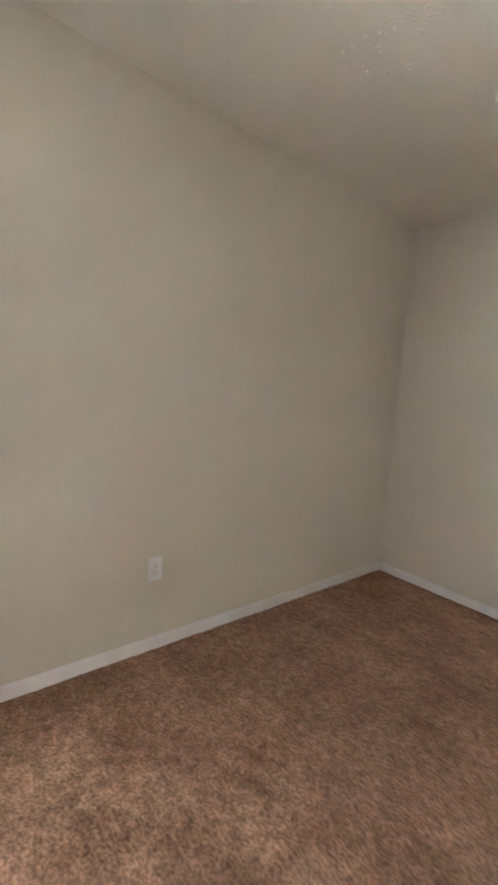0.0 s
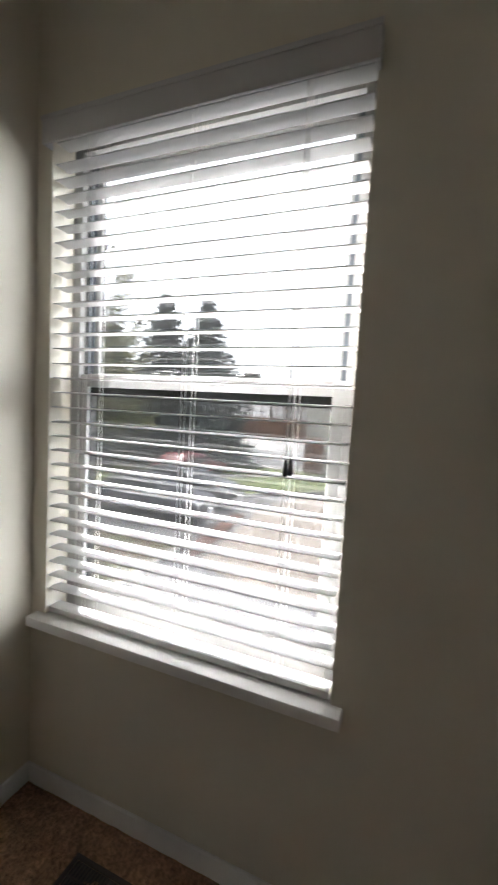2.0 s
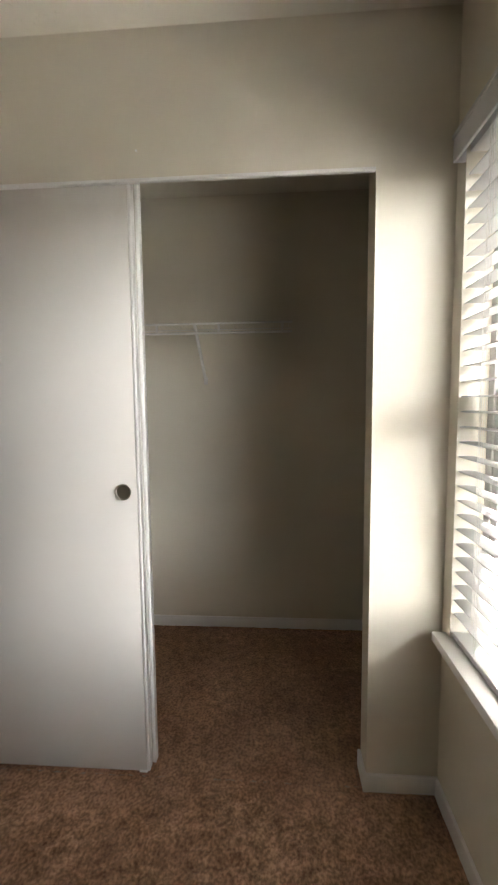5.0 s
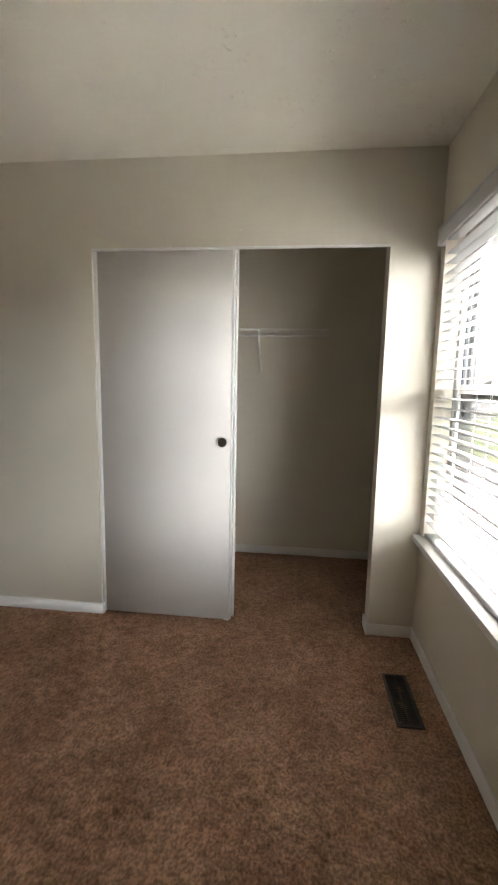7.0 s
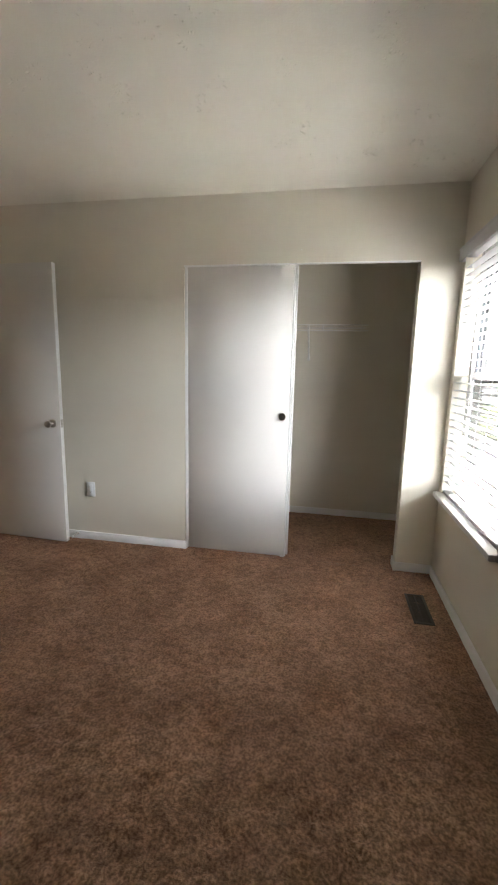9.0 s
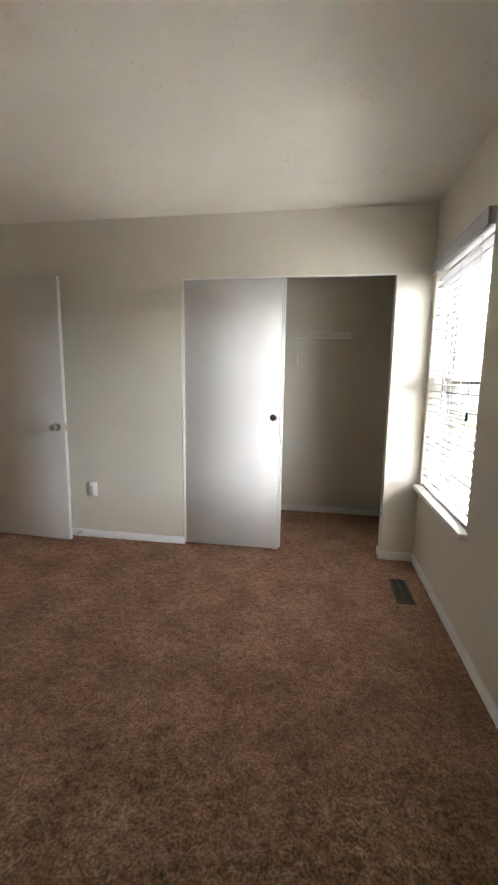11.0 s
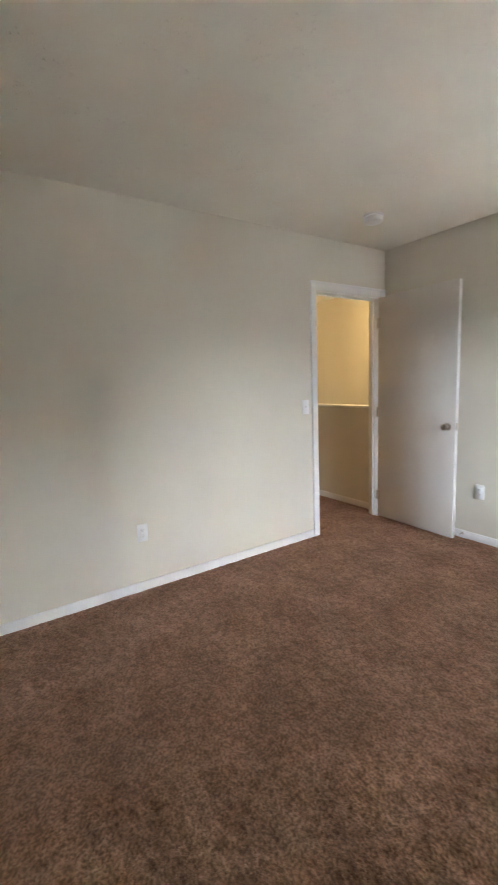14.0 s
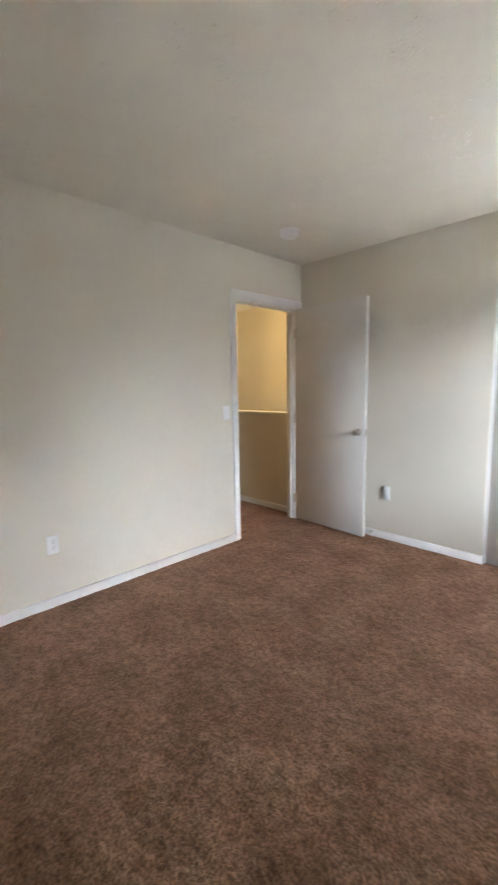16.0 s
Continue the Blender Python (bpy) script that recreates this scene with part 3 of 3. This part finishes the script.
def house(x0, x1, y0, y1, eaves, ridge, label):
    h = thing("house", (x0, (y0 + y1) / 2, G), label, "house")
    d, hw, e = x1 - x0, (y1 - y0) / 2, eaves - G
    part_boxes(h, "wall", m_siding, (0, d, -hw, hw, 0, e))
    part_boxes(h, "brick_base", m_brick, (-.06, 0, hw - 1.2, hw + .02, 0, 2.4))
    part_boxes(h, "brick_base", m_brick, (-.06, 0, -hw, -hw + 4, 0, 1.0))
    bm = bmesh.new()
    o, top = .45, ridge - G
    v = [bm.verts.new(c) for c in ((-o, -hw - o, e), (d + o, -hw - o, e), (d + o, hw + o, e), (-o, hw + o, e), (d / 2, -hw + 2, top), (d / 2, hw - 2, top))]
    for q in ((0, 3, 5, 4), (1, 4, 5, 2), (0, 4, 1), (2, 5, 3), (0, 1, 2, 3)):
        bm.faces.new([v[i] for i in q])
    part(h, "roof", bm, m_roof)
    bm = bmesh.new()
    k = .2
    while k < e:
        put_box(bm, -.02, 0, -hw, hw, k - .012, k)
        k += .22
    tagged(part(h, "siding_lap", bm, m_siding), kind="stuff")
    for y, z, w, t in ((2.2, 3.2, 1.2, 1.2), (-1.6, 3.2, 1.2, 1.2), (2.6, 1.3, 1.0, .6), (-5.6, 1.2, 1.4, 1.2)):
        g = part_boxes(h, "window", m_pane_dark, (-.03, .01, y - w / 2, y + w / 2, z, z + t))
        part_boxes(h, "window_trim", m_trim, (-.06, .0, y - w / 2 - .1, y - w / 2, z - .1, z + t + .1), (-.06, 0, y + w / 2, y + w / 2 + .1, z - .1, z + t + .1),
                   (-.06, 0, y - w / 2, y + w / 2, z - .1, z), (-.06, 0, y - w / 2, y + w / 2, z + t, z + t + .1), (-.05, 0, y - w / 2, y + w / 2, z + t / 2 - .03, z + t / 2 + .03))
    part_boxes(h, "door", m_trim, (-.05, .0, .3, 1.25, 0, 2.1), bevel=.01)
    part_boxes(h, "garage_door", m_trim, *[(-.05, 0, -4.0, -1.0, .02 + i * .54, .54 + i * .54) for i in range(4)], bevel=.02)


house(26.2, 36, -9, 6.0, 2.6, 4.3, "cream-sided house with brick base and orange-brown roof")


def fence(x, y0, y1):
    f = thing("fence", (x, y0, G), "long brown board fence beyond the road", "fence")
    k, w = 0.0, 1.2
    bm = bmesh.new()
    while k < y1 - y0:
        put_box(bm, -.05, .05, k, k + w - .04, 0, 2.9 + .08 * math.sin(k * 3))
        k += w
    tagged(part(f, "boards", bm, m_fence), kind="stuff")


fence(58, 8, 60)
slab("road", m_kerb, [(38, 10), (57, 10), (57, 60), (42, 60)], .02)


def tree_mesh(bm, tops, size, rng, count):
    """Small leaf blades scattered round a list of limb points."""
    for c, r in tops:
        for _ in range(count):
            p = c + Vector((rng.gauss(0, r), rng.gauss(0, r), rng.gauss(0, r * .7)))
            a = Vector((rng.uniform(-1, 1), rng.uniform(-1, 1), rng.uniform(-.6, .6))).normalized() * size * rng.uniform(.6, 1.3)
            b = a.cross(Vector((rng.uniform(-1, 1), rng.uniform(-1, 1), 1))).normalized() * size * .45
            bm.faces.new((bm.verts.new(p - a), bm.verts.new(p + b), bm.verts.new(p + a), bm.verts.new(p - b)))


def spruce(at, height, radius, seed):
    t = thing("spruce_tree", at, "tall blue-green spruce beside the parking lot", "tree", "spruces")
    rng = random.Random(seed)
    bm = bmesh.new()
    put_rod(bm, (0, 0, -.1), (0, 0, height * .97), .22, .02, 10)
    limbs, tips = bm, []
    z = .6
    while z < height * .985:
        k = 1 - z / height
        r = radius * k ** .85
        n = 5 + int(7 * k)
        spin = rng.uniform(0, 6)
        for i in range(n):
            a = spin + 6.283 * i / n + rng.uniform(-.25, .25)
            rr = r * rng.uniform(.7, 1.12) + .08
            end = Vector((math.cos(a) * rr, math.sin(a) * rr, z - rr * .22 + rng.uniform(-.1, .1)))
            put_rod(limbs, (0, 0, z), end, .03 * k + .008, .006, 4, False)
            steps = max(2, int(rr / .28))
            for s in range(1, steps + 1):
                tips.append((Vector((0, 0, z)).lerp(end, s / steps), .10 + .05 * k))
        z += .30 + .22 * k
    part(t, "trunk", bm, m_bark)
    bm = bmesh.new()
    tree_mesh(bm, tips, .19, rng, 14)
    part(t, "needles", bm, m_spruce)


def broadleaf(at, height, radius, seed):
    t = thing("leafy_tree", at, "leafy tree with yellow-green early foliage", "tree")
    rng = random.Random(seed)
    bm = bmesh.new()
    put_rod(bm, (0, 0, -.1), (.1, 0, height * .45), .24, .14, 10)
    tips = []
    for i in range(26):
        a, up = rng.uniform(0, 6.283), rng.uniform(.3, 1.0)
        base = Vector((.1 * rng.random(), 0, height * rng.uniform(.16, .45)))
        rr = radius * math.sin(min(1, 1.25 - up) * 1.5 + .15) * rng.uniform(.6, 1.05)
        end = Vector((math.cos(a) * rr, math.sin(a) * rr, height * up))
        mid = base.lerp(end, .5) + Vector((0, 0, -.3))
        put_rod(bm, base, mid, .09, .05, 6, False)
        put_rod(bm, mid, end, .05, .012, 5, False)
        for s in range(7):
            q = mid.lerp(end, s / 6) + Vector((rng.gauss(0, .35), rng.gauss(0, .35), rng.gauss(0, .25)))
            put_rod(bm, mid.lerp(end, s / 6), q, .015, .005, 4, False)
            tips.append((q, .3))
    part(t, "trunk", bm, m_bark)
    bm = bmesh.new()
    tree_mesh(bm, tips, .12, rng, 90)
    part(t, "leaves", bm, m_leaf)


spruce((24.2, 16.0, G), 11.8, 4.3, 1)
spruce((24.8, 13.0, G), 11.5, 4.4, 2)
spruce((22.0, 18.6, G), 9.5, 4.2, 3)
broadleaf((14.6, 13.6, G), 10.4, 3.6, 7)
broadleaf((11.5, 15.5, G), 9.4, 3.6, 8)


def bare_woods():
    """A far belt of leafless trees."""
    rng = random.Random(3)
    bm = bmesh.new()
    for _ in range(150):
        x, y = rng.uniform(80, 120), rng.uniform(-30, 110)
        h = rng.uniform(9, 15)
        put_rod(bm, (x, y, G), (x + rng.uniform(-.5, .5), y, G + h * .8), .22, .05, 5, False)
        for _ in range(26):
            z0 = rng.uniform(.3, .8) * h
            a, r = rng.uniform(0, 6.283), rng.uniform(1, 3)
            put_rod(bm, (x, y, G + z0), (x + math.cos(a) * r, y + math.sin(a) * r, G + z0 + rng.uniform(1, 3)), .07, .03, 3, False)
    return tagged(finish("bare_woods", bm, m_twig), "belt of leafless grey-brown trees beyond the fence", "woods", kind="stuff")


bare_woods()


def car(at, turn, paint, label):
    """A hatch-backed car, nose towards local -y."""
    c = thing("parked_car", at, label, "car", "parked cars", turn)
    side = [(-2.2, .35), (-2.2, .72), (-1.95, .86), (-1.15, .98), (-.35, 1.46), (1.2, 1.50), (1.95, 1.05), (2.15, .95), (2.2, .4)]
    bm = bmesh.new()
    rings = []
    for x, squeeze in ((-.88, .0), (-.80, .06), (.80, .06), (.88, .0)):
        f = .93 if abs(x) > .85 else 1.0
        rings.append([bm.verts.new((x * (1 - .22 * max(0, (z - .95)) / .55), y * (f if z > .9 else 1), z * (f if z > 1.2 else 1))) for y, z in side])
    for p, q in zip(rings, rings[1:]):
        for i in range(len(side)):
            j = (i + 1) % len(side)
            bm.faces.new((p[i], p[j], q[j], q[i]))
    bm.faces.new(rings[0])
    bm.faces.new(rings[-1][::-1])
    bmesh.ops.bevel(bm, geom=bm.edges[:], offset=.03, segments=2, profile=.5, affect='EDGES', clamp_overlap=True)
    part(c, "body", bm, paint, smooth=True)
    bm = bmesh.new()
    v = [bm.verts.new(q) for q in ((-.66, -1.08, 1.05), (.66, -1.08, 1.05), (.58, -.40, 1.46), (-.58, -.40, 1.46))]
    bm.faces.new(v)
    bmesh.ops.solidify(bm, geom=bm.faces[:], thickness=.02)
    for s in (-1, 1):
        put_box(bm, s * .79 - .03, s * .79 + .03, -.55, 1.35, 1.02, 1.32, .02)
    part(c, "glazing", bm, m_pane_dark, "dark car windows")
    bm = bmesh.new()
    for s in (-1, 1):
        bm = bmesh.new()
        put_box(bm, s * .62 - .16, s * .62 + .16, -2.23, -2.1, .62, .76, .03)
        part(c, "headlamp", bm, m_plate, "pale headlamp")
    for s in (-1, 1):
        for y in (-1.35, 1.35):
            bm = bmesh.new()
            put_lathe(bm, [(0, .26), (.02, .32), (.18, .32), (.2, .26)], (s * .72, y, .32), (s * .72 + s, y, .32), 20)
            part(c, "tyre", bm, m_tyre, smooth=True)


car((11.9, 7.9, G), 3, m_grey_car, "dark grey parked car beside the drive")
car((14.7, 8.0, G), -2, m_grey_car, "dark grey parked car beside the drive")
car((19.2, 10.6, G + .0), 80, m_red_car, "dark red parked car under the spruces")

for x, y in ((11.87, 5.45), (14.5, 5.5)):
    bm = bmesh.new()
    put_lathe(bm, [(0, .13), (.5, .13), (.56, .11), (.6, .04)], (x, y, G), (x, y, G + 1), 16)
    tagged(finish("bollard", bm, m_trim, True), "short white bollard at the lot's edge", "bollard", "white bollards")

bm = bmesh.new()
put_lathe(bm, [(0, .0012), (.006, .0012), (.006, .0035), (.0075, .0035), (.008, .001)], (-.973, 0, 2.117), (-.973, -1, 2.117), 12)
tagged(finish("wall_nail", bm, m_plate, True), "small pale nail head in the painted wall", "nail")
